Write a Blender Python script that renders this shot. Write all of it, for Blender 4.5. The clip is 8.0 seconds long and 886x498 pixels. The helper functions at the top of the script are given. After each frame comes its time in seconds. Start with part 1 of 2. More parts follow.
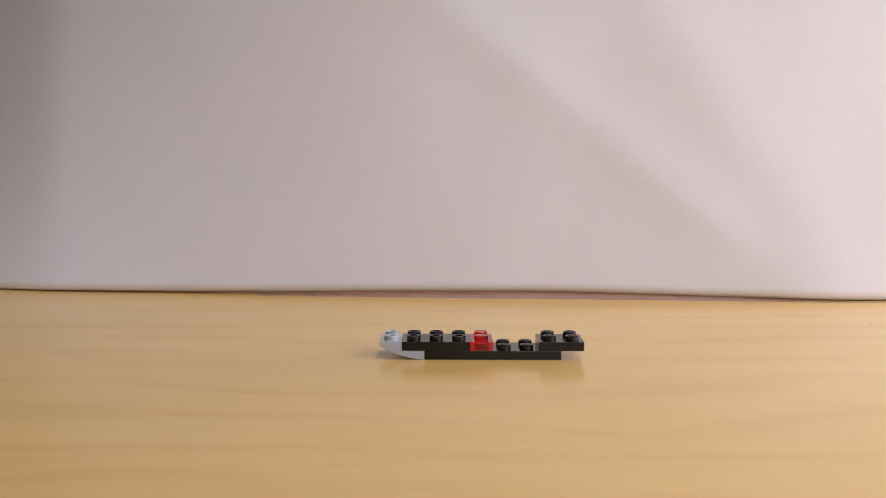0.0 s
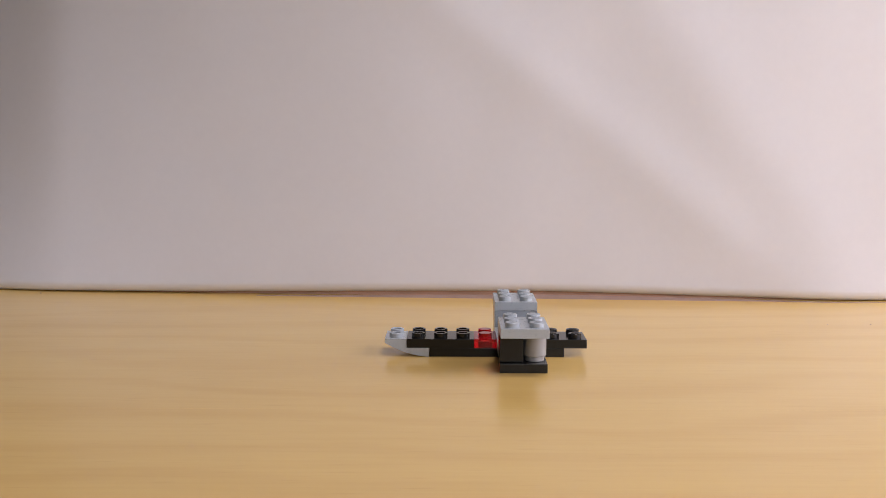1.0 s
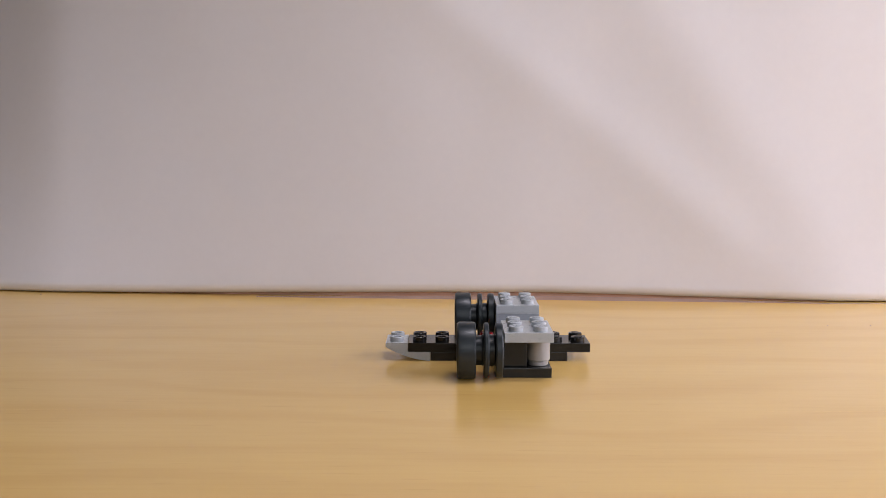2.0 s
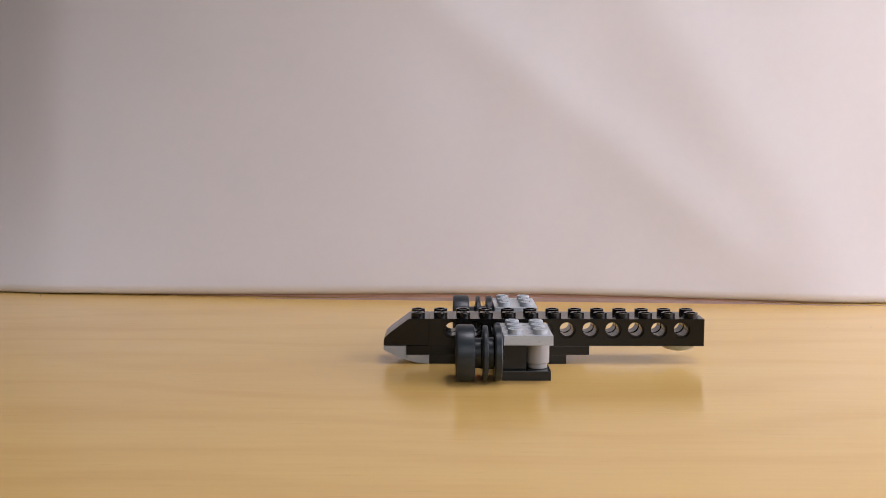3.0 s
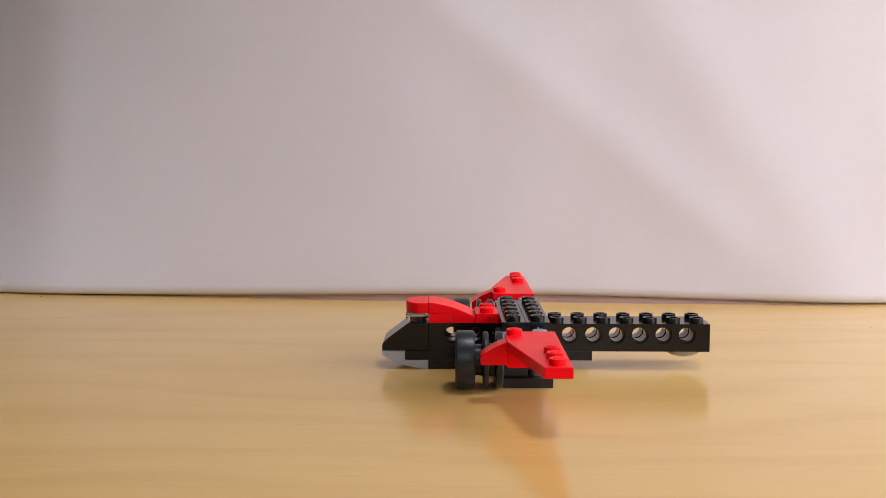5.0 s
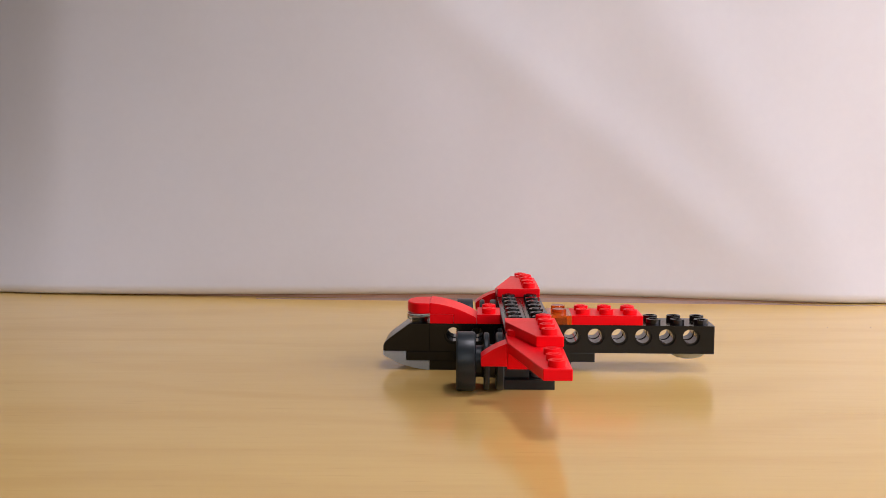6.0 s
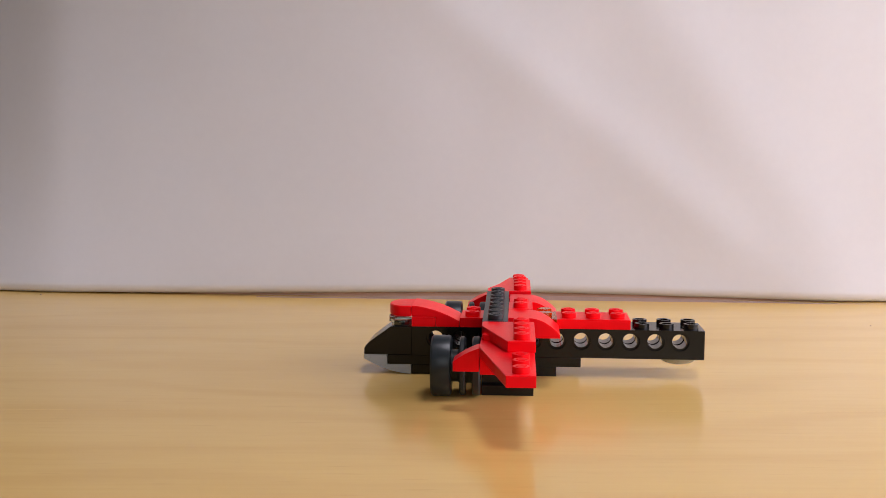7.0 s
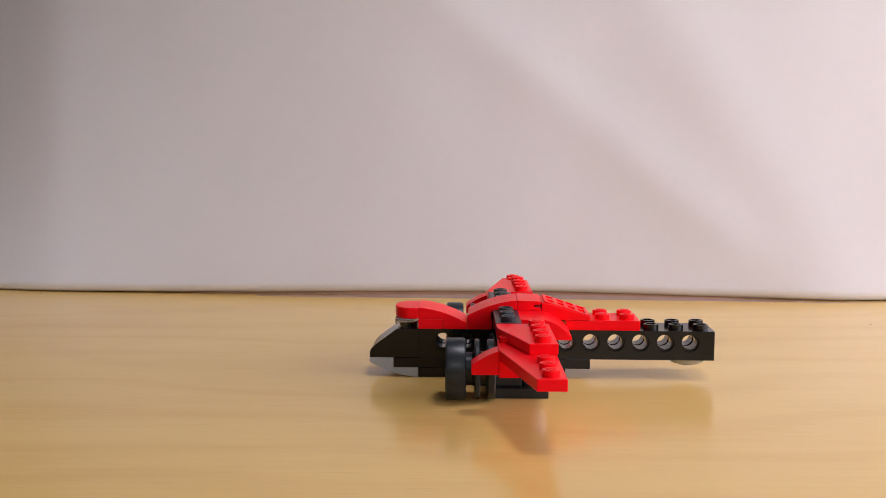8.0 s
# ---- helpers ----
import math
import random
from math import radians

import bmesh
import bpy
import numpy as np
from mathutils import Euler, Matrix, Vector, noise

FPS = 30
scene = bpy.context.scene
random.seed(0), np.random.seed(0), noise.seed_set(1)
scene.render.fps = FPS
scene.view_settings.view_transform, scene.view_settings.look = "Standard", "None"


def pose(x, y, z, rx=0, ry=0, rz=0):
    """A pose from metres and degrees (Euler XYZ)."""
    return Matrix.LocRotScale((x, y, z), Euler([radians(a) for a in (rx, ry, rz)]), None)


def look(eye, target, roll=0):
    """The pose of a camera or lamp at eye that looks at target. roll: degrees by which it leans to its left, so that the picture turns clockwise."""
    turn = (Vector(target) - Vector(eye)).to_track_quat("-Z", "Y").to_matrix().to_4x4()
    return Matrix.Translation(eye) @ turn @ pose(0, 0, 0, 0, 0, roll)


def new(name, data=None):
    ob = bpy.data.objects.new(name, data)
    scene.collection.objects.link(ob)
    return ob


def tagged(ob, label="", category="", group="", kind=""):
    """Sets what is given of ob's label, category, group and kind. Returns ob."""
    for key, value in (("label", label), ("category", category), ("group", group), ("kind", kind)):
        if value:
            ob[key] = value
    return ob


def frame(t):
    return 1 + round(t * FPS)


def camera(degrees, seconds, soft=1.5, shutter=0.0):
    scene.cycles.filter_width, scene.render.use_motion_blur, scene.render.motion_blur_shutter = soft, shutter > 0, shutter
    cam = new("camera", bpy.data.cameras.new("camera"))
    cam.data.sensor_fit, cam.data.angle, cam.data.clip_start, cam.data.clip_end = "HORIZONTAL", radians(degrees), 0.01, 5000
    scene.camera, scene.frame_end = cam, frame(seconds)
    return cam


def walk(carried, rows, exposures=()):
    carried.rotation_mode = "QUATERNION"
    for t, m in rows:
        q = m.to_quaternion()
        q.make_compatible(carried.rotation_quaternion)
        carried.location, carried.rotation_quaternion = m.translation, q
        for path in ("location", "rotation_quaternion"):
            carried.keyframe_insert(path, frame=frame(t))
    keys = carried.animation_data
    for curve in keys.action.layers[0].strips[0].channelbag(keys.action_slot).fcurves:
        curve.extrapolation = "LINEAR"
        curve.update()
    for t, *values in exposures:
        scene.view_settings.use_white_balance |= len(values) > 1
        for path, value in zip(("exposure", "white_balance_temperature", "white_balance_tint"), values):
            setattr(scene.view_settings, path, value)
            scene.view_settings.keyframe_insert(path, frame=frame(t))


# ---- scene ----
H = 0.0817769          # camera height over the table
PITCH, ROLL = 6.3212, 0.1618
FOCAL = 1970.09
cam = camera(43.4004, 8.0, soft=0.85)

# The film is a row of still shots, half a second each. A shot: seconds of its first
# moment, nod of the camera (degrees), and where the toy stands: x, y (mm), yaw.
SHOTS = [
    (0.0000, 0.000, 17.71, 392.45, -0.05),
    (0.2667, -0.073, 17.07, 391.01, -1.88),
    (0.7667, 0.000, 19.31, 397.43, -0.65),
    (1.2667, 0.000, 20.07, 393.87, -0.21),
    (1.7667, 0.060, 19.80, 392.60, 0.00),
    (2.2667, 0.110, 19.40, 391.50, 0.20),
    (2.7667, 0.145, 19.21, 390.62, 0.34),
    (3.2667, 0.073, 19.10, 392.41, 0.32),
    (3.7667, -0.015, 19.50, 389.62, -0.24),
    (4.2667, 0.189, 18.97, 383.93, 0.66),
    (4.7667, 0.180, 19.20, 382.70, -0.40),
    (5.2667, 0.170, 19.60, 381.40, -1.40),
    (5.7667, 0.160, 19.89, 380.32, -2.26),
    (6.2667, 0.102, 22.37, 374.81, -1.78),
    (6.7667, 0.073, 14.17, 370.49, -4.35),
    (7.2667, 0.087, 15.50, 368.99, -2.34),
    (7.7667, 0.015, 16.28, 365.09, -2.11),
]


def held(values):
    """Rows that hold each shot's value and step to the next within one frame."""
    rows = []
    for k, v in enumerate(values):
        rows.append((SHOTS[k][0], v))
        end = SHOTS[k + 1][0] - 1 / 30 if k + 1 < len(SHOTS) else 8.0
        rows.append((end, v))
    return rows


walk(cam, held([pose(0, 0, H, 90 - PITCH + s[1]) @ pose(0, 0, 0, 0, 0, ROLL) for s in SHOTS]),
     [(0.0, -0.05), (1.7, -0.05), (3.0, -0.02), (5.8, 0.03), (8.0, 0.01)])
TOY_AT = [pose(s[2] / 1000, s[3] / 1000, 0, 0, 0, s[4]) for s in SHOTS]

# ---- light ----
world = bpy.data.worlds.new("sky")
scene.world = world
world.use_nodes = True
wn = world.node_tree
sky = wn.nodes.new("ShaderNodeTexSky")
sky.sky_type, sky.sun_disc = "NISHITA", False
sky.sun_elevation, sky.sun_rotation = radians(40), radians(200)
wn.nodes["Background"].inputs["Strength"].default_value = 0.1
wn.links.new(sky.outputs["Color"], wn.nodes["Background"].inputs["Color"])


def window_light(name, eye, target, w, h, watts, colour):
    lamp = bpy.data.lights.new(name, "AREA")
    lamp.shape, lamp.size, lamp.size_y, lamp.energy, lamp.color = "RECTANGLE", w, h, watts, colour
    ob = new(name, lamp)
    ob.matrix_world = look(eye, target)
    return ob


window_light("window_daylight", (0.60, 0.02, 0.28), (0.0, 0.02, 0.28), 1.05, 0.50, 7.9, (0.94, 0.87, 1.0))
window_light("window_daylight", (0.28, -1.78, 1.05), (0.28, 0.0, 1.05), 0.5, 1.05, 5.5, (0.92, 0.94, 0.95))
window_light("skylight_daylight", (0.40, 0.30, 1.77), (0.40, 0.30, 0.0), 0.36, 0.36, 12.0, (0.96, 0.90, 1.0))


# ---- materials ----
def material(name):
    m = bpy.data.materials.new(name)
    m.use_nodes = True
    return m, m.node_tree, m.node_tree.nodes["Principled BSDF"]


def mapped(nt, scale, coord="Object"):
    tc, mp = nt.nodes.new("ShaderNodeTexCoord"), nt.nodes.new("ShaderNodeMapping")
    mp.inputs["Scale"].default_value = scale
    nt.links.new(tc.outputs[coord], mp.inputs["Vector"])
    return mp.outputs["Vector"]


def noise_tex(nt, vec, scale, detail=4, rough=0.55, distort=0.0):
    n = nt.nodes.new("ShaderNodeTexNoise")
    n.inputs["Scale"].default_value, n.inputs["Detail"].default_value = scale, detail
    n.inputs["Roughness"].default_value, n.inputs["Distortion"].default_value = rough, distort
    nt.links.new(vec, n.inputs["Vector"])
    return n.outputs["Fac"]


def ramp(nt, fac, stops):
    r = nt.nodes.new("ShaderNodeValToRGB")
    while len(r.color_ramp.elements) < len(stops):
        r.color_ramp.elements.new(0.5)
    for e, (p, c) in zip(r.color_ramp.elements, stops):
        e.position, e.color = p, (*c, 1) if len(c) == 3 else (c[0], c[0], c[0], 1)
    nt.links.new(fac, r.inputs["Fac"])
    return r.outputs["Color"]


def mix(nt, fac, a, b, mode="MIX"):
    m = nt.nodes.new("ShaderNodeMix")
    m.data_type, m.blend_type = "RGBA", mode
    for sock, v in ((m.inputs["Factor"], fac), (m.inputs["A"], a), (m.inputs["B"], b)):
        if isinstance(v, (int, float)):
            sock.default_value = v
        elif isinstance(v, tuple):
            sock.default_value = (*v, 1)
        else:
            nt.links.new(v, sock)
    return m.outputs["Result"]


def bump(nt, bsdf, fac, strength, distance):
    b = nt.nodes.new("ShaderNodeBump")
    b.inputs["Strength"].default_value, b.inputs["Distance"].default_value = strength, distance
    nt.links.new(fac, b.inputs["Height"])
    nt.links.new(b.outputs["Normal"], bsdf.inputs["Normal"])


def plastic(name, colour, rough=0.22, wear=0.03, shine=0.42):
    m, nt, b = material(name)
    v = mapped(nt, (1, 1, 1))
    fine, coarse = noise_tex(nt, v, 900, 5), noise_tex(nt, v, 90, 3)
    dark = tuple(c * 0.96 for c in colour)
    nt.links.new(mix(nt, coarse, dark, colour), b.inputs["Base Color"])
    nt.links.new(ramp(nt, fine, [(0.3, (rough - wear / 2,)), (0.75, (rough + wear,))]), b.inputs["Roughness"])
    b.inputs["IOR"].default_value = 1.53
    b.inputs["Specular IOR Level"].default_value = shine
    return m


def clear_plastic(name, tint, share=1.0):
    """See-through tinted plastic that bends the light."""
    m, nt, b = material(name)
    v = mapped(nt, (1, 1, 1))
    nt.links.new(ramp(nt, noise_tex(nt, v, 500, 3), [(0.3, (0.01,)), (0.8, (0.06,))]), b.inputs["Roughness"])
    b.inputs["Base Color"].default_value = (*tint, 1)
    b.inputs["Transmission Weight"].default_value = share
    b.inputs["IOR"].default_value = 1.5
    return m


BLACK = plastic("black_plastic", (0.008, 0.0075, 0.0065), 0.16, 0.04, 0.3)
RUBBER = plastic("black_wheel_plastic", (0.016, 0.022, 0.025), 0.34, 0.04, 0.35)
RED = plastic("red_plastic", (0.95, 0.004, 0.010), 0.3, 0.05, 0.09)
MID_GREY = plastic("mid_grey_plastic", (0.27, 0.295, 0.315), 0.28)
GREY = plastic("light_grey_plastic", (0.40, 0.43, 0.445), 0.28)
PALE = plastic("pale_grey_plastic", (0.30, 0.295, 0.28), 0.3)
CLEAR_RED = clear_plastic("clear_red_plastic", (0.72, 0.004, 0.012), 0.95)
CLEAR_ORANGE = clear_plastic("clear_orange_plastic", (0.95, 0.14, 0.002), 0.8)
CLEAR = clear_plastic("clear_plastic", (0.96, 0.95, 0.95))


def wood_material():
    m, nt, b = material("varnished_beech")
    warp = noise_tex(nt, mapped(nt, (2.5, 5, 5)), 1.0, 3)
    figure = noise_tex(nt, mapped(nt, (5, 22, 22)), 1.0, 5, 0.6, 0.6)
    rings = nt.nodes.new("ShaderNodeTexWave")
    rings.wave_type, rings.bands_direction = "BANDS", "Y"
    for key, v in (("Scale", 9.0), ("Distortion", 14.0), ("Detail", 3.0), ("Detail Scale", 0.8)):
        rings.inputs[key].default_value = v
    nt.links.new(mapped(nt, (0.45, 1, 1)), rings.inputs["Vector"])
    fibre = noise_tex(nt, mapped(nt, (22, 420, 420)), 1.0, 3, 0.6)
    fleck = noise_tex(nt, mapped(nt, (70, 520, 520)), 1.0, 1, 0.4)
    base = ramp(nt, figure, [(0.25, (0.655, 0.415, 0.122)), (0.5, (0.705, 0.462, 0.142)), (0.75, (0.74, 0.50, 0.162))])
    base = mix(nt, 0.3, base, ramp(nt, warp, [(0.3, (0.66, 0.40, 0.11)), (0.7, (0.77, 0.54, 0.165))]))
    base = mix(nt, 0.09, base, ramp(nt, rings.outputs["Fac"], [(0.0, (0.46, 0.24, 0.06)), (0.35, (0.74, 0.50, 0.16)), (1.0, (0.78, 0.54, 0.18))]))
    base = mix(nt, 0.065, base, ramp(nt, fibre, [(0.3, (0.48, 0.27, 0.07)), (0.65, (0.80, 0.56, 0.19))]))
    base = mix(nt, ramp(nt, fleck, [(0.66, (0.0,)), (0.78, (0.12,))]), base, (0.42, 0.22, 0.06))
    info = nt.nodes.new("ShaderNodeObjectInfo")
    base = mix(nt, ramp(nt, info.outputs["Random"], [(0.0, (0.0,)), (1.0, (0.10,))]), base, (0.62, 0.37, 0.10))
    nt.links.new(base, b.inputs["Base Color"])
    nt.links.new(ramp(nt, noise_tex(nt, mapped(nt, (12, 30, 30)), 1.0, 3), [(0.3, (0.16,)), (0.75, (0.22,))]), b.inputs["Roughness"])
    b.inputs["Specular IOR Level"].default_value = 0.5
    b.inputs["IOR"].default_value = 1.5
    bump(nt, b, fibre, 0.05, 0.00004)
    return m


def matte(name, a, c, scale, rough, relief, dist):
    m, nt, b = material(name)
    v = mapped(nt, (1, 1, 1))
    big, small = noise_tex(nt, v, scale, 4), noise_tex(nt, v, scale * 40, 3)
    nt.links.new(mix(nt, 0.25, ramp(nt, big, [(0.3, a), (0.7, c)]), ramp(nt, small, [(0.3, a), (0.7, c)])), b.inputs["Base Color"])
    b.inputs["Roughness"].default_value = rough
    b.inputs["Specular IOR Level"].default_value = 0.25
    bump(nt, b, small, relief, dist)
    return m


WOOD = wood_material()
PAPER = matte("white_paper", (0.69, 0.685, 0.70), (0.735, 0.73, 0.745), 6, 0.75, 0.2, 0.0001)
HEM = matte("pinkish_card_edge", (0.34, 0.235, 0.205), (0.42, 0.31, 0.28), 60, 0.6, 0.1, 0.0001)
# brown of the shadow band under the paper's edge, put into a colour
FOOT_SHADE = matte("foot_shade_brown", (0.46, 0.28, 0.20), (0.56, 0.35, 0.26), 50, 0.6, 0.1, 0.0001)
PLASTER = matte("grey_wall_paint", (0.27, 0.27, 0.29), (0.32, 0.32, 0.34), 2, 0.8, 0.2, 0.0005)
FLOORING = matte("brown_floor", (0.20, 0.13, 0.08), (0.28, 0.19, 0.12), 5, 0.45, 0.1, 0.0005)
FRAME_PAINT = matte("white_frame_paint", (0.76, 0.76, 0.74), (0.8, 0.8, 0.78), 8, 0.4, 0.05, 0.0002)


# ---- mesh tools; toy units: studs of 8 mm across, plates of 3.2 mm up ----
def S(x, y, z):
    return Vector(((x - 3) * 0.008, (y - 1) * 0.008, z * 0.0032))


def box(bm, lo, hi, bevel=0.0):
    vs = bmesh.ops.create_cube(bm, size=1)["verts"]
    for v in vs:
        v.co = Vector([(a + b) / 2 + (b - a) * c for a, b, c in zip(lo, hi, v.co)])
    if bevel:
        edges = list({e for v in vs for e in v.link_edges})
        bmesh.ops.bevel(bm, geom=edges, offset=bevel, segments=2, profile=0.5, affect="EDGES")


def extrude(bm, loop, shift, bevel=0.00011):
    """A solid from a closed loop of points and the way to its other side."""
    a = [bm.verts.new(p) for p in loop]
    b = [bm.verts.new(p + shift) for p in loop]
    n = len(a)
    fs = [bm.faces.new(a), bm.faces.new(b[::-1])]
    fs += [bm.faces.new((a[i], b[i], b[(i + 1) % n], a[(i + 1) % n])) for i in range(n)]
    bmesh.ops.recalc_face_normals(bm, faces=fs)
    if bevel:
        edges = [e for e in {e for f in fs for e in f.edges} if len(e.link_faces) == 2 and e.calc_face_angle() > 0.6]
        bmesh.ops.bevel(bm, geom=edges, offset=bevel, segments=1, affect="EDGES")


def lathe(bm, profile, at, axis="Z", seg=24):
    """A turned solid: profile of (radius, height) in metres round an axis through at."""
    turn = {"Z": Matrix.Identity(3), "X": Matrix(((0, 0, 1), (1, 0, 0), (0, 1, 0)))}[axis]
    rings = []
    for r, h in profile:
        if r < 1e-7:
            rings.append([bm.verts.new(at + turn @ Vector((0, 0, h)))])
        else:
            rings.append([bm.verts.new(at + turn @ Vector((r * math.cos(2 * math.pi * i / seg), r * math.sin(2 * math.pi * i / seg), h))) for i in range(seg)])
    for a, b in zip(rings, rings[1:]):
        for i in range(seg):
            j = (i + 1) % seg
            if len(a) == 1 and len(b) > 1:
                bm.faces.new((a[0], b[i], b[j]))
            elif len(b) == 1 and len(a) > 1:
                bm.faces.new((a[i], a[j], b[0]))
            elif len(a) > 1:
                bm.faces.new((a[i], a[j], b[j], b[i]))


SOLID = [(0.0024, -0.0001), (0.0024, 0.00155), (0.00225, 0.0017), (0, 0.0017)]
HOLLOW = [(0.0024, -0.0001), (0.0024, 0.0016), (0.0023, 0.0017), (0.00165, 0.0017), (0.00155, 0.0016), (0.00155, 0.0001), (0, 0.0001)]


def stud(bm, x, y, z, hollow=False):
    at = S(x, y, z)
    lathe(bm, HOLLOW if hollow else SOLID, at)
    if not hollow:
        for k, off, half in ((-1.5, 0.2, 0.9), (-0.5, -0.35, 1.3), (0.5, 0.3, 1.35), (1.5, -0.1, 0.85)):   # raised mark on top
            c = at + Vector((0.0004 * off, 0.00088 * k, 0.0017))
            box(bm, c - Vector((0.001 * half, 0.00024, 0.0001)), c + Vector((0.001 * half, 0.00024, 0.00018)))


def done(bm):
    bmesh.ops.recalc_face_normals(bm, faces=bm.faces)
    return bm


def mesh_object(name, bm, mat):
    me = bpy.data.meshes.new(name)
    done(bm).to_mesh(me)
    bm.free()
    me.materials.append(mat)
    me.polygons.foreach_set("use_smooth", [True] * len(me.polygons))
    me.set_sharp_from_angle(angle=radians(19))
    return new(name, me)


def part(name, bm, mat, parent, label=""):
    ob = mesh_object(name, bm, mat)
    ob.parent = parent
    return tagged(ob, label)


GAP = 0.004  # a hair of air between bricks, in studs


def slab(x0, x1, y0, y1, z0, z1, studs=(), hollow=False, bevel=0.00011):
    """A plate or brick with studs at the given (x, y)."""
    bm = bmesh.new()
    lo, hi = S(min(x0, x1) + GAP, min(y0, y1) + GAP, z0 + 0.01), S(max(x0, x1) - GAP, max(y0, y1) - GAP, z1 - 0.01)
    box(bm, lo, hi, bevel)
    for x, y in studs:
        stud(bm, x, y, z1 - 0.01, hollow)
    return bm


def clear_slab(x0, y0, y1, z0, z1):
    """A see-through plate one stud wide, hollow below, its studs one with its skin."""
    bm = bmesh.new()
    n, half, r = 24, 0.004, 0.0024
    turns = [2 * math.pi * (i + 0.5) / n for i in range(n)] + [math.pi * (0.25 + 0.5 * i) for i in range(4)]
    turns.sort()
    base_z, top_z = S(0, 0, z0 + 0.01).z, S(0, 0, z1 - 0.01).z
    for y in range(y0, y1):
        c = S(x0 + 0.5, y + 0.5, 0)
        edge = []
        for a in turns:
            k = half / max(abs(math.cos(a)), abs(math.sin(a)))
            edge.append(bm.verts.new((c.x + k * math.cos(a), c.y + k * math.sin(a), top_z)))
        last = edge
        for rr, h in ((r, 0), (r, 0.0016), (r - 0.0001, 0.0017)):
            ring = [bm.verts.new((c.x + rr * math.cos(a), c.y + rr * math.sin(a), top_z + h)) for a in turns]
            for i in range(len(turns)):
                j = (i + 1) % len(turns)
                bm.faces.new((last[i], last[j], ring[j], ring[i]))
            last = ring
        bm.faces.new(last)
    bmesh.ops.remove_doubles(bm, verts=bm.verts, dist=1e-6)
    lo, hi = S(x0, y0, 0), S(x0 + 1, y1, 0)

    def rim(inset, z):
        return [bm.verts.new((x, y, z)) for x, y in ((lo.x + inset, lo.y + inset), (hi.x - inset, lo.y + inset), (hi.x - inset, hi.y - inset), (lo.x + inset, hi.y - inset))]

    outer, inner, roof = rim(0, base_z), rim(0.0015, base_z), rim(0.0015, top_z - 0.001)
    skin = [v for v in bm.verts if abs(v.co.z - top_z) < 1e-7]
    for i in range(4):
        j = (i + 1) % 4
        a, b = outer[i].co, outer[j].co
        k = 1 if abs(a.x - b.x) < 1e-7 else 0
        row = sorted((v for v in skin if abs(v.co[1 - k] - a[1 - k]) < 1e-6), key=lambda v: (v.co[k] - a[k]) * (b[k] - a[k]))
        bm.faces.new([outer[j], outer[i], *row])
        bm.faces.new((outer[i], outer[j], inner[j], inner[i]))
        bm.faces.new((inner[i], inner[j], roof[j], roof[i]))
    bm.faces.new(roof)
    for v in bm.verts:                                   # a hair of air all round
        v.co.x = min(max(v.co.x, lo.x + 0.00003), hi.x - 0.00003)
        v.co.y = min(max(v.co.y, lo.y + 0.00003), hi.y - 0.00003)
    return bm


def cells(x0, x1, y0, y1):
    return [(x + 0.5, y + 0.5) for x in range(x0, x1) for y in range(y0, y1)]


def side_prism(bm, profile, y0, y1, bevel=0.00011):
    """A solid with an x-z profile, from y0 to y1."""
    loop = [S(x, min(y0, y1) + GAP, z) for x, z in profile]
    extrude(bm, loop, Vector((0, (abs(y1 - y0) - 2 * GAP) * 0.008, 0)), bevel)


def arc(x0, z0, x1, z1, bulge, n=10):
    """Points of a bowed line from one point to another."""
    out = []
    for i in range(n + 1):
        s = i / n
        d = 4 * bulge * s * (1 - s)
        out.append((x0 + (x1 - x0) * s, z0 + (z1 - z0) * s + d))
    return out


# ---- the room ----
def structure(name, lo, hi, mat, label, bevel=0.0):
    bm = bmesh.new()
    box(bm, lo, hi, bevel)
    return tagged(mesh_object(name, bm, mat), label, name.split("_")[0], kind="structure")


FL = -0.75
EAST = 0.62
structure("floor", (-1.7, -1.9, FL - 0.1), (EAST + 0.1, 1.7, FL), FLOORING, "brown wooden room floor under the table")
structure("wall_north", (-1.7, 1.6, FL), (EAST + 0.1, 1.7, 1.75), PLASTER, "plain grey wall behind the paper")


def ceiling():
    """The ceiling with a square skylight over the table, and the skylight's frame."""
    x0, x1, y0, y1 = 0.19, 0.61, 0.09, 0.51
    bm = bmesh.new()
    for a, b, c, d in ((-1.7, x0, -1.9, 1.7), (x1, EAST + 0.1, -1.9, 1.7), (x0, x1, -1.9, y0), (x0, x1, y1, 1.7)):
        box(bm, (a, c, 1.75), (b, d, 1.85))
    tagged(mesh_object("ceiling", bm, PLASTER), "painted room ceiling with a square skylight", "ceiling", kind="structure")
    bm = bmesh.new()
    for a, b, c, d in ((x0, x0 + 0.03, y0, y1), (x1 - 0.03, x1, y0, y1), (x0 + 0.03, x1 - 0.03, y0, y0 + 0.03), (x0 + 0.03, x1 - 0.03, y1 - 0.03, y1)):
        box(bm, (a, c, 1.78), (b, d, 1.83), 0.004)
    tagged(mesh_object("window_3", bm, FRAME_PAINT), "white painted skylight frame over the table", "window", kind="structure")


ceiling()
structure("wall_west", (-1.7, -1.8, FL), (-1.6, 1.6, 1.75), PLASTER, "plain grey wall opposite the window")


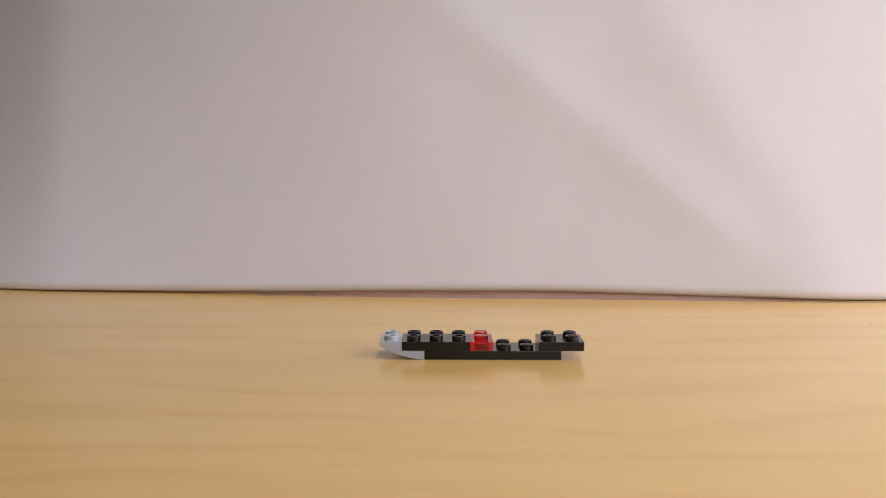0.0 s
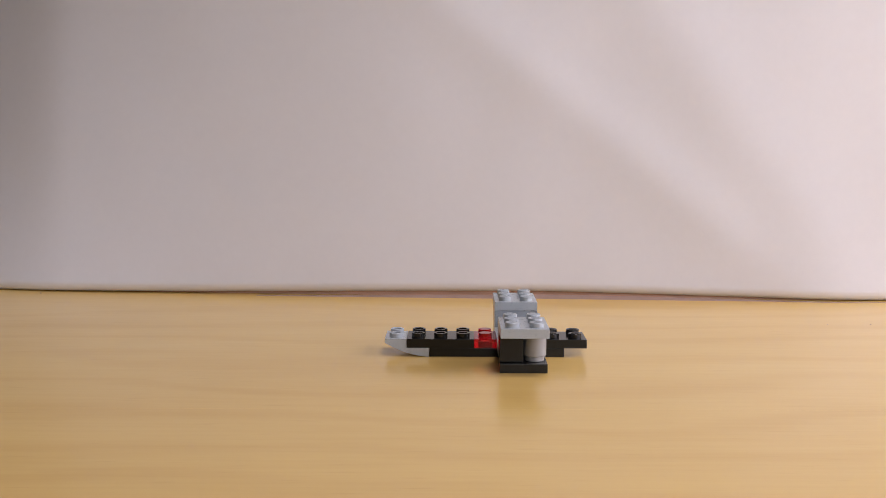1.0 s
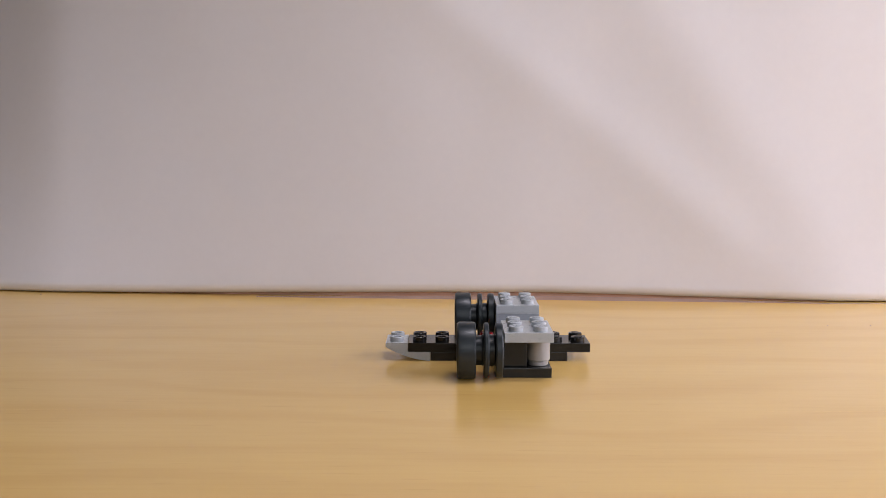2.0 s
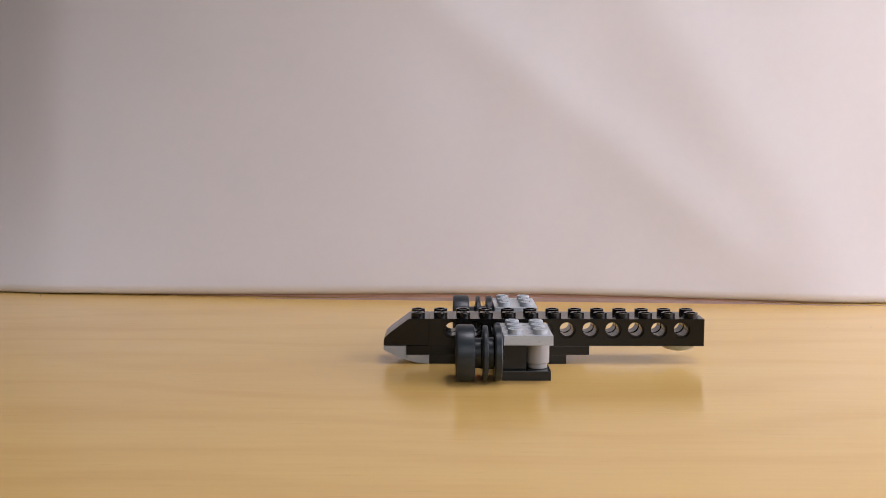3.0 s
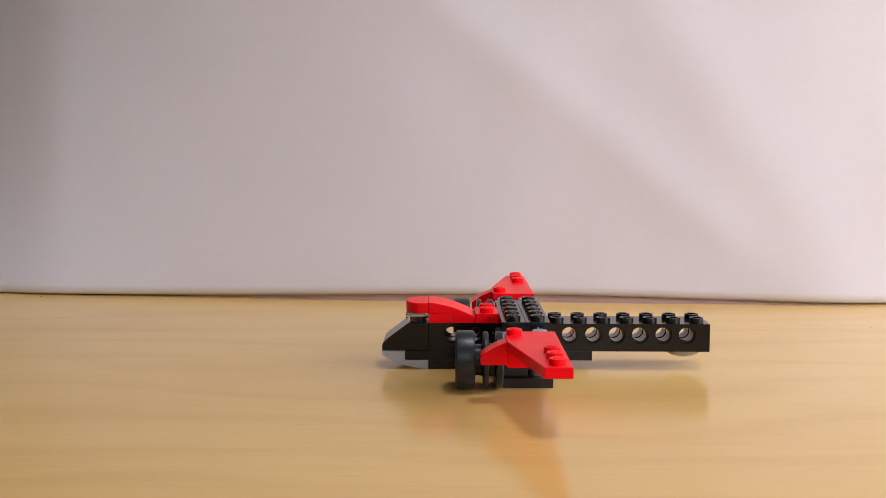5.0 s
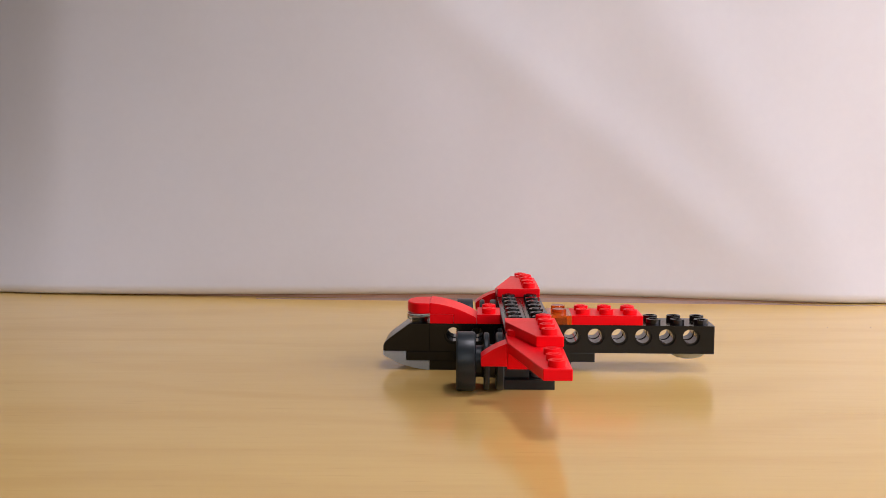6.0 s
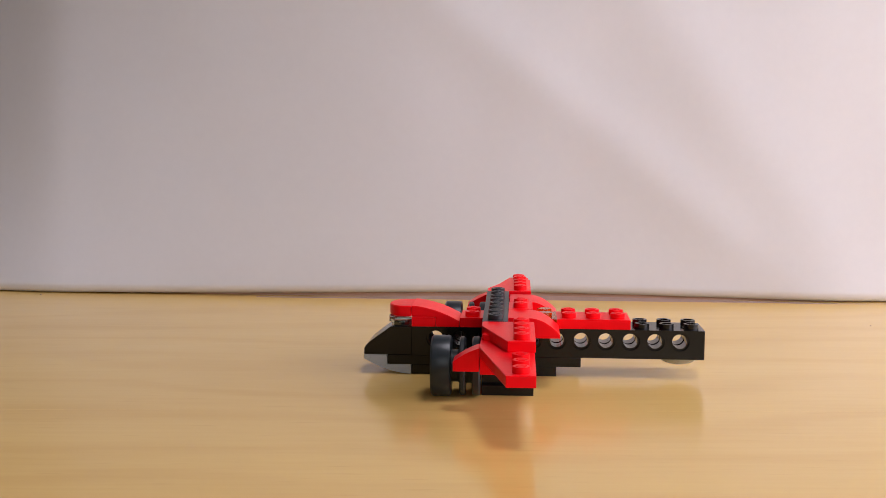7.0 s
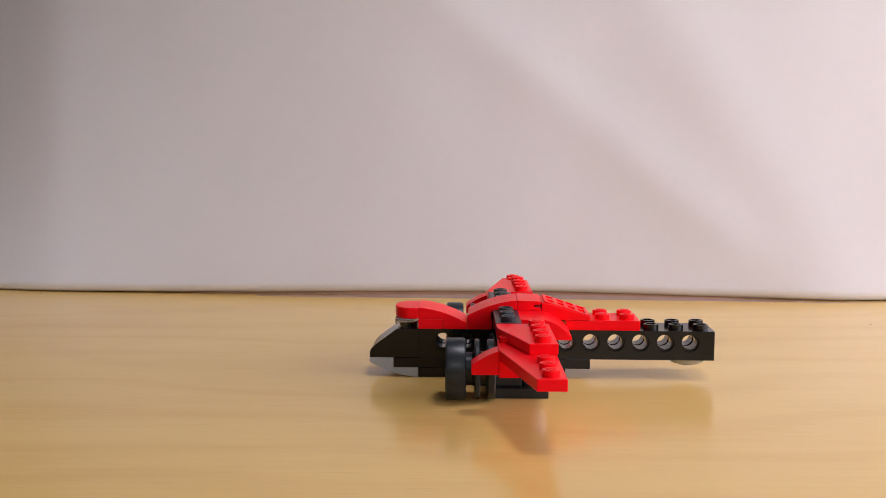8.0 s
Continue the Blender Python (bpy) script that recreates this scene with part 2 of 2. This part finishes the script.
def opening(number, axis, wall, u0, u1, ends, label, frame_label):
    """A wall with one window opening and its frame; u runs along the wall."""
    z0, z1 = ((0.01, 0.55), (0.5, 1.6))[number - 1]

    def at(u, d, z):
        return (wall + d, u, z) if axis == "x" else (u, wall + (d if wall > 0 else -d), z)

    def pieces(spans, d0, d1, bevel):
        bm = bmesh.new()
        for a, b, lo, hi in spans:
            p, q = at(a, d0, lo), at(b, d1, hi)
            box(bm, [min(m, n) for m, n in zip(p, q)], [max(m, n) for m, n in zip(p, q)], bevel)
        return bm

    spans = [(ends[0], u0, FL, 1.75), (u1, ends[1], FL, 1.75), (u0, u1, FL, z0), (u0, u1, z1, 1.75)]
    name = ("wall_east", "wall_south")[number - 1]
    tagged(mesh_object(name, pieces(spans, 0, 0.1, 0.0), PLASTER), label, "wall", kind="structure")
    bars = [(u0, u0 + 0.05, z0, z1), (u1 - 0.05, u1, z0, z1), (u0 + 0.05, u1 - 0.05, z0, z0 + 0.05), (u0 + 0.05, u1 - 0.05, z1 - 0.05, z1)]
    tagged(mesh_object("window_%d" % number, pieces(bars, 0.03, 0.07, 0.004), FRAME_PAINT), frame_label, "window", kind="structure")


opening(1, "x", EAST, -0.53, 0.57, (-1.8, 1.6), "grey wall with a wide window beside the table", "white painted window frame beside the table")
opening(2, "y", -1.8, 0.0, 0.56, (-1.7, EAST + 0.1), "grey wall with a window behind the camera", "white painted window frame behind the camera")


# ---- table and paper backdrop ----
def table():
    top = new("table")
    tagged(top, "light varnished beech table with a smooth wooden top", "table")
    top.matrix_world = pose(0, 0.1, 0)
    for k in range(5):                                   # broad boards glued edge to edge
        bm = bmesh.new()
        y = -0.534 + 0.25 * k
        box(bm, (-0.75, y + 0.00001, -0.028), (0.585, y + 0.24999, 0.0), 0.00005)
        part("board", bm, WOOD, top)
    for x in (-0.68, 0.52):
        for y in (-0.47, 0.65):
            bm = bmesh.new()
            box(bm, (x - 0.03, y - 0.03, FL), (x + 0.03, y + 0.03, -0.028), 0.003)
            part("leg", bm, WOOD, top)


table()


def sheet_depth(x, z):
    y = 0.5265 - 0.054 * x + 0.02 * x * x
    y += 5.5 * min(x, 0.0) ** 2 * max(z, 0.0)                        # leans back towards its upper corner
    left = max(0.0, -0.186 - x)
    y += 0.30 * left * left / (left + 0.03) * min(1.0, 0.8 + 4.0 * max(z, 0.0))                       # turned back at its side
    for (xa, za), (xb, zb), a, w in (((0.023, 0.12), (0.107, 0.053), 0.0012, 0.014), ((0.107, 0.126), (0.171, 0.034), 0.0013, 0.018),
                                     ((0.06, 0.16), (0.02, 0.03), 0.0007, 0.02)):
        dx, dz = xb - xa, zb - za
        n = math.hypot(dx, dz)
        d = ((x - xa) * dz - (z - za) * dx) / n
        y -= a * math.exp(-(d / w) ** 2)
    y += 0.0010 * noise.noise(Vector((x * 9, z * 6, 0.3))) + 0.0004 * noise.noise(Vector((x * 30, z * 16, 4.0)))
    return y


def sheet(name, x0, x1, top, bottom, nx, nz, back, thick, label, mat, curl=0.0):
    bm = bmesh.new()
    grid = []
    for i in range(nx + 1):
        x = x0 + (x1 - x0) * i / nx
        lo, hi = bottom(x), top(x)
        column = []
        for j in range(nz + 1):
            s = j / nz if not curl else (0.04 * j / 10 if j < 10 else 0.04 + 0.96 * (j - 10) / (nz - 10))
            z = lo + (hi - lo) * s * s if curl else lo + (hi - lo) * s
            drop = max(0.0, 1 - (z - lo) / curl) if curl else 0.0
            column.append(bm.verts.new((x, sheet_depth(x, z) + back + curl * (1 - math.sqrt(max(0.0, 1 - drop * drop))), z)))
        grid.append(column)
    fs = [bm.faces.new((grid[i][j], grid[i + 1][j], grid[i + 1][j + 1], grid[i][j + 1])) for i in range(nx) for j in range(nz)]
    bmesh.ops.recalc_face_normals(bm, faces=fs)
    bmesh.ops.solidify(bm, geom=fs, thickness=thick)
    return tagged(mesh_object(name, bm, mat), label, "backdrop")


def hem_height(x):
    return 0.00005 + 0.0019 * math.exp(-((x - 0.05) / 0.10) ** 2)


def gap_height(x):
    return 0.9 * hem_height(x) + 0.0003 + 0.0012 * math.exp(-((x + 0.02) / 0.15) ** 2)


sheet("paper_backdrop", -0.5, 0.5, lambda x: 0.16, gap_height, 160, 90, 0.003, 0.0004, "large creased white paper sheet standing behind the toy", PAPER, 0.0042)
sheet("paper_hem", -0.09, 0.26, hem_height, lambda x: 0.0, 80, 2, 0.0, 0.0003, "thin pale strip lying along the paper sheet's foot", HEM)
# added strip, no real part: gives the gap under the paper its brown shadow
sheet("brown_batten", -0.48, 0.48, lambda x: 0.008, lambda x: 0.0, 80, 2, 0.0095, 0.002, "low brown strip added behind the paper sheet's foot for the shadow in its gap", FOOT_SHADE)


# ---- crumbs and dust on the table ----
def crumbs():
    first = None
    for x, y, r in ((0.0188, 0.5215, 0.00035), (0.1545, 0.513, 0.0003), (0.160, 0.4565, 0.00022), (0.178, 0.4568, 0.0003), (-0.1958, 0.5365, 0.0005)):
        bm = bmesh.new()
        bmesh.ops.create_icosphere(bm, subdivisions=1, radius=r)
        for v in bm.verts:
            v.co *= random.uniform(0.7, 1.2)
            v.co.z *= 0.6
        low = min(v.co.z for v in bm.verts)
        ob = tagged(mesh_object("crumb", bm, FLOORING), "tiny dark crumb lying on the wooden table", "crumb", "crumbs on the table")
        ob.location = (x, y, -low)


crumbs()


# ---- the toy ----
toy = tagged(new("toy_spaceship"), "red, black and grey brick-built toy spaceship standing on the table", "toy spaceship")
toy.matrix_world = TOY_AT[0]
ARRIVALS = []  # part, index of the shot from which it sits on the toy, which side of the wings it turns with
SWING = {10: 0.4, 11: 0.9, 12: 1.5, 13: 1.3, 14: 0.7, 15: 1.9, 16: 1.75}  # degrees by which pods and wings sit askew, by shot


def arrives(ob, shot, wing=None):
    ARRIVALS.append((ob, shot, wing))
    return ob


def askew(shot, side):
    c = S(4, 1, 0)
    give = side * (0.0 if shot < 9 else 0.0008 if shot == 9 else 0.0016)   # the pods creep outwards as bricks are pressed on
    return Matrix.Translation((0, give, 0)) @ Matrix.Translation(c) @ pose(0, 0, 0, 0, 0, SWING.get(shot, 0.0)) @ Matrix.Translation(-c)


def base():
    part("base_plate", slab(0, 6, 0, 2, 0, 1, cells(3, 5, 0, 2)), BLACK, toy, "long black plate with studs")
    part("front_plate", slab(-1, 2, 0, 2, 1, 2, cells(-1, 2, 0, 2), True), BLACK, toy)
    part("rear_plate", slab(5, 7, 0, 2, 1, 2, cells(5, 7, 0, 2)), BLACK, toy)
    part("clear_plate", clear_slab(2, 0, 2, 1, 2), CLEAR_RED, toy, "transparent red plate")
    bm = bmesh.new()
    low = arc(-0.02, 0.0, -1.98, 1.55, -0.33, 14)
    side_prism(bm, [(-0.02, 0.98)] + low + [(-1.98, 1.98), (-1.02, 1.98), (-1.02, 0.98)], 0, 2, 0)
    for y in (0.5, 1.5):
        stud(bm, -1.5, y, 1.98, True)
    part("keel_slope", bm, GREY, toy, "light grey inverted curved slope")


base()


def flip(y, far):
    return 2 - y if far else y


def pod(far):
    Y = lambda y: flip(y, far)
    rows = lambda x0, x1, y0, y1: [(x + 0.5, Y(y + 0.5)) for x in range(x0, x1) for y in range(y0, y1)]
    body = part("engine_pod", slab(3, 4, Y(-3), Y(-2), 1, 4), BLACK, toy, "black and light grey brick-built engine pod")
    part("bracket_plate", slab(3, 5, Y(-1), Y(1), 1, 2, rows(3, 5, -1, 1)), GREY, body, "light grey plate")
    part("inner_brick", slab(3, 5, Y(-2), Y(-1), 1.0, 4), MID_GREY, body, "grey brick")
    part("top_plate", slab(3, 5, Y(-4), Y(-1), 4, 5, rows(3, 5, -4, -1)), GREY, body, "light grey plate with six studs")
    part("foot_plate", slab(3, 5, Y(-3.28), Y(-1), 0, 1), BLACK, body)
    bm = bmesh.new()
    lathe(bm, [(0, 0), (0.0030, 0), (0.0032, 0.0002), (0.0032, 0.0016), (0.00375, 0.0018), (0.0039, 0.002), (0.0039, 0.0094), (0.0037, 0.0096), (0, 0.0096)], S(4.5, Y(-2.5), 1.0), seg=32)
    part("round_brick", bm, PALE, body, "pale grey round brick")
    return body


def engine(far):
    y = flip(-2.75 if far else -3.33, far)
    mm = 0.001
    at = S(1.1, y, 0) + Vector((0, 0, 9.3 * mm))
    turned = lambda prof: [(r * mm, h * mm) for r, h in prof]
    bm = bmesh.new()
    lathe(bm, turned([(0, 5), (4.9, 5), (4.9, 8), (5.2, 8.4), (5.2, 12.2), (4.2, 12.6), (4.2, 15.2), (2.4, 15.25), (2.4, 15.6), (0, 15.6)]), at, "X", 40)
    hub = part("engine", bm, RUBBER, toy, "black grooved turbine engine with a thick wheel")
    bm = bmesh.new()
    lathe(bm, turned([(0, 0.9), (4.5, 0.9), (6.0, 0.1), (8.7, 0), (9.25, 0.5), (9.3, 1.2), (9.3, 5.2), (9.1, 5.9), (8.6, 6.1), (0, 6.1)]), at, "X", 56)
    part("wheel", bm, RUBBER, hub)
    for a, b in ((8.7, 10.4), (12.5, 14.9)):
        bm = bmesh.new()
        lathe(bm, turned([(4, a), (8.6, a), (9.0, a + 0.4), (9.0, b - 0.4), (8.6, b), (4, b)]), at, "X", 56)
        part("disc", bm, RUBBER, hub)
    return hub


arrives(pod(True), 1, 1)
arrives(pod(False), 2, -1)
arrives(engine(True), 3, 1)
arrives(engine(False), 4, -1)


def nose_slope():
    bm = bmesh.new()
    side_prism(bm, [(-1.985, 2.02), (-0.005, 2.02), (-0.005, 4.98), (-0.88, 4.98), (-1.75, 3.35), (-1.93, 2.9), (-1.985, 2.6)], 0, 2)
    for y in (0.5, 1.5):
        stud(bm, -0.5, y, 4.98, True)
    return part("nose_slope", bm, BLACK, toy, "black sloped nose brick")


arrives(nose_slope(), 5)


def beam_mesh():
    """A brick twelve studs long with eleven round holes through its side."""
    bm = bmesh.new()
    n, r, rr, zc, lip = 24, 0.0024, 0.0031, 2 * 0.0032 + 0.0058, 0.0009
    z0, z1 = 2 * 0.0032 + 0.00003, 5 * 0.0032 - 0.00003
    ys = (S(0, GAP, 0).y, S(0, 1 - GAP, 0).y)
    x_left, x_right = S(GAP, 0, 0).x, S(12 - GAP, 0, 0).x

    def rect(xc, a):
        dx, dz = math.cos(a), math.sin(a)
        sx = 0.004 / abs(dx) if abs(dx) > 1e-9 else 9
        sz = ((z1 - zc) if dz > 0 else (zc - z0)) / abs(dz) if abs(dz) > 1e-9 else 9
        s = min(sx, sz)
        return xc + dx * s, zc + dz * s

    corner = [math.atan2(b, a) for a in (0.004, -0.004) for b in (z1 - zc, z0 - zc)]
    angles = sorted({round(q % (2 * math.pi), 6) for q in [2 * math.pi * i / n for i in range(n)] + corner})
    for k in range(1, 12):
        xc = S(k, 0, 0).x
        for side, y in enumerate(ys):
            inward = 1 if side == 0 else -1
            out = [bm.verts.new((rect(xc, a)[0], y, rect(xc, a)[1])) for a in angles]
            r1 = [bm.verts.new((xc + rr * math.cos(a), y, zc + rr * math.sin(a))) for a in angles]
            r2 = [bm.verts.new((xc + rr * math.cos(a), y + inward * lip, zc + rr * math.sin(a))) for a in angles]
            r3 = [bm.verts.new((xc + r * math.cos(a), y + inward * lip, zc + r * math.sin(a))) for a in angles]
            r4 = [bm.verts.new((xc + r * math.cos(a), (ys[0] + ys[1]) / 2, zc + r * math.sin(a))) for a in angles]
            for p, q in ((out, r1), (r1, r2), (r2, r3), (r3, r4)):
                for i in range(len(angles)):
                    j = (i + 1) % len(angles)
                    bm.faces.new((p[i], p[j], q[j], q[i]))
    half0, half1 = S(0.5, 0, 0).x, S(11.5, 0, 0).x
    quads = []
    for y in ys:
        quads += [((x_left, y, z0), (half0, y, z0), (half0, y, z1), (x_left, y, z1)), ((half1, y, z0), (x_right, y, z0), (x_right, y, z1), (half1, y, z1))]
    for z in (z0, z1):
        quads.append(((x_left, ys[0], z), (x_right, ys[0], z), (x_right, ys[1], z), (x_left, ys[1], z)))
    for x in (x_left, x_right):
        quads.append(((x, ys[0], z0), (x, ys[1], z0), (x, ys[1], z1), (x, ys[0], z1)))
    for q in quads:
        bm.faces.new([bm.verts.new(p) for p in q])
    bmesh.ops.remove_doubles(bm, verts=bm.verts, dist=1e-6)
    for x in range(12):
        stud(bm, x + 0.5, 0.5, 5, True)
    return bm


def beams():
    near = part("hole_brick", beam_mesh(), BLACK, toy, "long black brick with round side holes")
    far = part("hole_brick", beam_mesh(), BLACK, toy, "long black brick with round side holes")
    far.data.transform(Matrix.Translation((0, 0.008, 0)))
    bm = bmesh.new()
    lathe(bm, [(0, 0.0034), (0.0022, 0.0036), (0.0048, 0.0044), (0.0066, 0.0056), (0.0076, 0.0064), (0, 0.0064)], S(11.05, 1, 0), seg=40)
    skid = part("round_skid", bm, GREY, near, "pale grey domed skid plate")
    return near, far


for b in beams():
    arrives(b, 6)


def clear_and_red():
    out = []
    for y in (0.5, 1.5):
        bm = bmesh.new()
        lathe(bm, [(0, 0.0019), (0.0025, 0.0019), (0.0025, 0.00003), (0.0030, 0.00003), (0.0031, 0.0012), (0.0039, 0.0013), (0.0039, 0.0031), (0.0037, 0.0032), (0.00245, 0.0032), (0.00245, 0.0048), (0.0023, 0.0049), (0, 0.0049)], S(-0.5, y, 5), seg=32)
        out.append(part("round_plate", bm, CLEAR, toy, "small clear round plate"))
    out.append(part("cockpit_plate", slab(0, 1, 0, 2, 5, 6, cells(0, 1, 0, 2)), RED, toy, "small red plate"))
    return out


for ob in clear_and_red():
    arrives(ob, 7)
for x in (3, 4):
    arrives(part("cross_plate", slab(x, x + 1, -2, 4, 5, 6, cells(x, x + 1, -2, 4)), BLACK, toy, "narrow black plate laid across the beams"), 8, 0)


def canopy():
    out = []
    bm = bmesh.new()
    turn = [(-0.35 - 0.65 * math.sin(a), 1 - 0.988 * math.cos(a)) for a in [math.pi * i / 18 for i in range(19)]]
    extrude(bm, [S(-0.005, 0.012, 6.02)] + [S(x, y, 6.02) for x, y in turn] + [S(-0.005, 1.988, 6.02)], Vector((0, 0, 1.12 * 0.0032)), 0.0003)
    out.append(part("nose_cap", bm, RED, toy, "red rounded nose cap"))
    bm = bmesh.new()
    side_prism(bm, [(1.985, 5.02), (1.985, 5.6)] + arc(1.9, 5.75, 0.005, 7.2, 0.28, 14) + [(0.005, 6.02), (1.0, 6.02), (1.02, 5.02)], 0, 2)
    out.append(part("canopy_slope", bm, RED, toy, "red curved canopy slope"))
    out.append(part("canopy_plate", slab(2, 3, 0, 2, 5, 6, cells(2, 3, 0, 2)), RED, toy, "small red plate"))
    return out


for ob in canopy():
    arrives(ob, 9)


def outline(bm, pts, z0, z1, far):
    loop = [S(x, flip(y, far), z0) for x, y in pts]
    extrude(bm, loop, Vector((0, 0, (z1 - z0) * 0.0032)), 0.00015)


def wing_low(far):
    Y = lambda y: flip(y, far)
    bm = bmesh.new()
    outline(bm, ((3.01, -4.02), (4.97, -4.02), (4.94, -10.64), (3.97, -10.64), (2.99, -6.0)), 5.01, 5.99, far)
    for x, y in ((4.46, -10.13), (4.46, -9.13), (4.46, -8.13), (3.34, -4.62)):
        stud(bm, x, Y(y), 5.99)
    low = part("lower_wing", bm, RED, toy, "red pointed wedge wing plate")
    part("wing_brick", slab(3, 3.94, Y(-5.97), Y(-4.05), 3.4, 5), RED, low)
    bm = bmesh.new()
    pts = [(2.985, 3.68), (2.03, 3.68), (2.03, 4.53)] + arc(2.1, 4.68, 2.985, 5.83, 0.12, 8)
    side_prism(bm, pts, Y(-6.0), Y(-5.05))
    part("leading_edge", bm, RED, low, "red curved slope before the wing")
    return low


def wing_top(far):
    Y = lambda y: flip(y, far)
    bm = bmesh.new()
    outline(bm, [(3.01, -3.02), (4.99, -3.02), (4.99, -6.98), (4.0, -6.98), (3.01, -3.9)], 6.01, 6.99, far)
    for y in (-3.5, -4.5, -5.5, -6.5):
        stud(bm, 4.5, Y(y), 6.99)
    up = part("upper_wing", bm, RED, toy, "red pointed wedge wing plate")
    part("wing_bridge", slab(3, 5, Y(-4), Y(-2), 5, 6, [(x + 0.5, Y(-2.5)) for x in (3, 4)]), BLACK, up, "black plate under the wing")
    return up


for far in (False, True):
    arrives(wing_low(far), 10, 0)
    arrives(wing_top(far), 11, 0)
arrives(part("amber_plate", clear_slab(5, 0, 2, 5, 6), CLEAR_ORANGE, toy, "transparent orange plate"), 12)
arrives(part("tail_plate", slab(6, 9, 0, 2, 5, 6, cells(6, 9, 0, 2)), RED, toy, "red plate with six studs"), 12)
arrives(part("spine_plate", slab(3, 4, -3, 5, 6, 7, cells(3, 4, -3, 5)), RUBBER, toy, "long narrow dark grey plate across the wings"), 13, 0)


def flank(far):
    Y = lambda y: flip(y, far)
    bm = bmesh.new()
    pts = [(4.015, 6.02), (4.015, 6.98), (4.9, 6.98)] + arc(5.0, 6.95, 6.06, 5.4, 0.3, 8) + [(6.09, 4.98), (5.03, 4.98), (5.03, 6.02)]
    side_prism(bm, pts, Y(-2.12), Y(-0.02))
    return part("flank_slope", bm, RED, toy, "red curved slope beside the beam")


for far in (False, True):
    arrives(flank(far), 14)
arrives(part("roof_plate", slab(4, 5, 0, 2, 6, 7, cells(4, 5, 0, 2)), RED, toy, "small red plate"), 14)


def arches():
    out = []
    for y in (0, 1):
        bm = bmesh.new()
        side_prism(bm, [(2.015, 5.02), (2.015, 6.4)] + arc(2.06, 6.5, 4.0, 8.0, 0.28, 14) + [(4.0, 7.02), (3.2, 7.02), (2.95, 6.7), (2.95, 5.02)], y, y + 1)
        out.append(part("arch_slope", bm, RED, toy, "red curved arch brick"))
    bm = bmesh.new()
    side_prism(bm, [(4.015, 7.02), (4.985, 7.02), (4.985, 7.3), (4.7, 7.3), (4.7, 7.55), (4.985, 7.6), (4.985, 7.9), (4.8, 7.95), (4.015, 8.0)], 0, 2)
    out.append(part("roof_tile", bm, RED, toy, "red smooth roof piece"))
    return out


for ob in arches():
    arrives(ob, 15)


def grille():
    bm = bmesh.new()
    side_prism(bm, [(5.015, 6.02), (6.985, 6.02), (6.985, 6.35), (5.2, 7.75), (5.015, 7.75)], 0, 2)
    ob = part("grille_slope", bm, RED, toy, "red sloped brick with a square grid")
    way = (S(6.95, 0, 6.38) - S(5.1, 0, 7.83))
    tilt = math.atan2(-way.z, way.x)
    bm = bmesh.new()

    def bar(u0, u1, y0, y1):
        vs = bmesh.ops.create_cube(bm, size=1)["verts"]
        for v in vs:
            u = (u0 + u1) / 2 + (u1 - u0) * v.co.x
            p = S(5.1, 0, 7.83) + way * u
            v.co = Vector((p.x + v.co.z * 0.0009 * math.sin(tilt), S(0, (y0 + y1) / 2 + (y1 - y0) * v.co.y, 0).y, p.z + v.co.z * 0.0009 * math.cos(tilt)))

    for y in (0.02, 0.92, 1.82):
        bar(0, 1, y, y + 0.16)
    for k in range(5):
        bar(k * 0.23, k * 0.23 + 0.08, 0.03, 1.97)
    part("grid", bm, RED, ob)
    return ob


arrives(grille(), 16)


# ---- what moves ----
def motions():
    walk(toy, held(TOY_AT))
    for k, (ob, shot, wing) in enumerate(ARRIVALS):
        # until its turn a piece lies ready on the table, behind the camera
        low = min(v.co.z for o in (ob, *ob.children) for v in o.data.vertices)
        mid = sum((Vector(c) for c in ob.bound_box), Vector()) / 8
        spot = Vector((-0.42 + 0.12 * (k % 8), -0.13 - 0.11 * (k // 8), 0))
        ready = Matrix.Translation((spot.x - mid.x, spot.y - mid.y, -low))
        walk(ob, held([TOY_AT[j].inverted() @ ready if j < shot else (askew(j, wing) if wing is not None else Matrix.Identity(4)) for j in range(len(SHOTS))]))


motions()
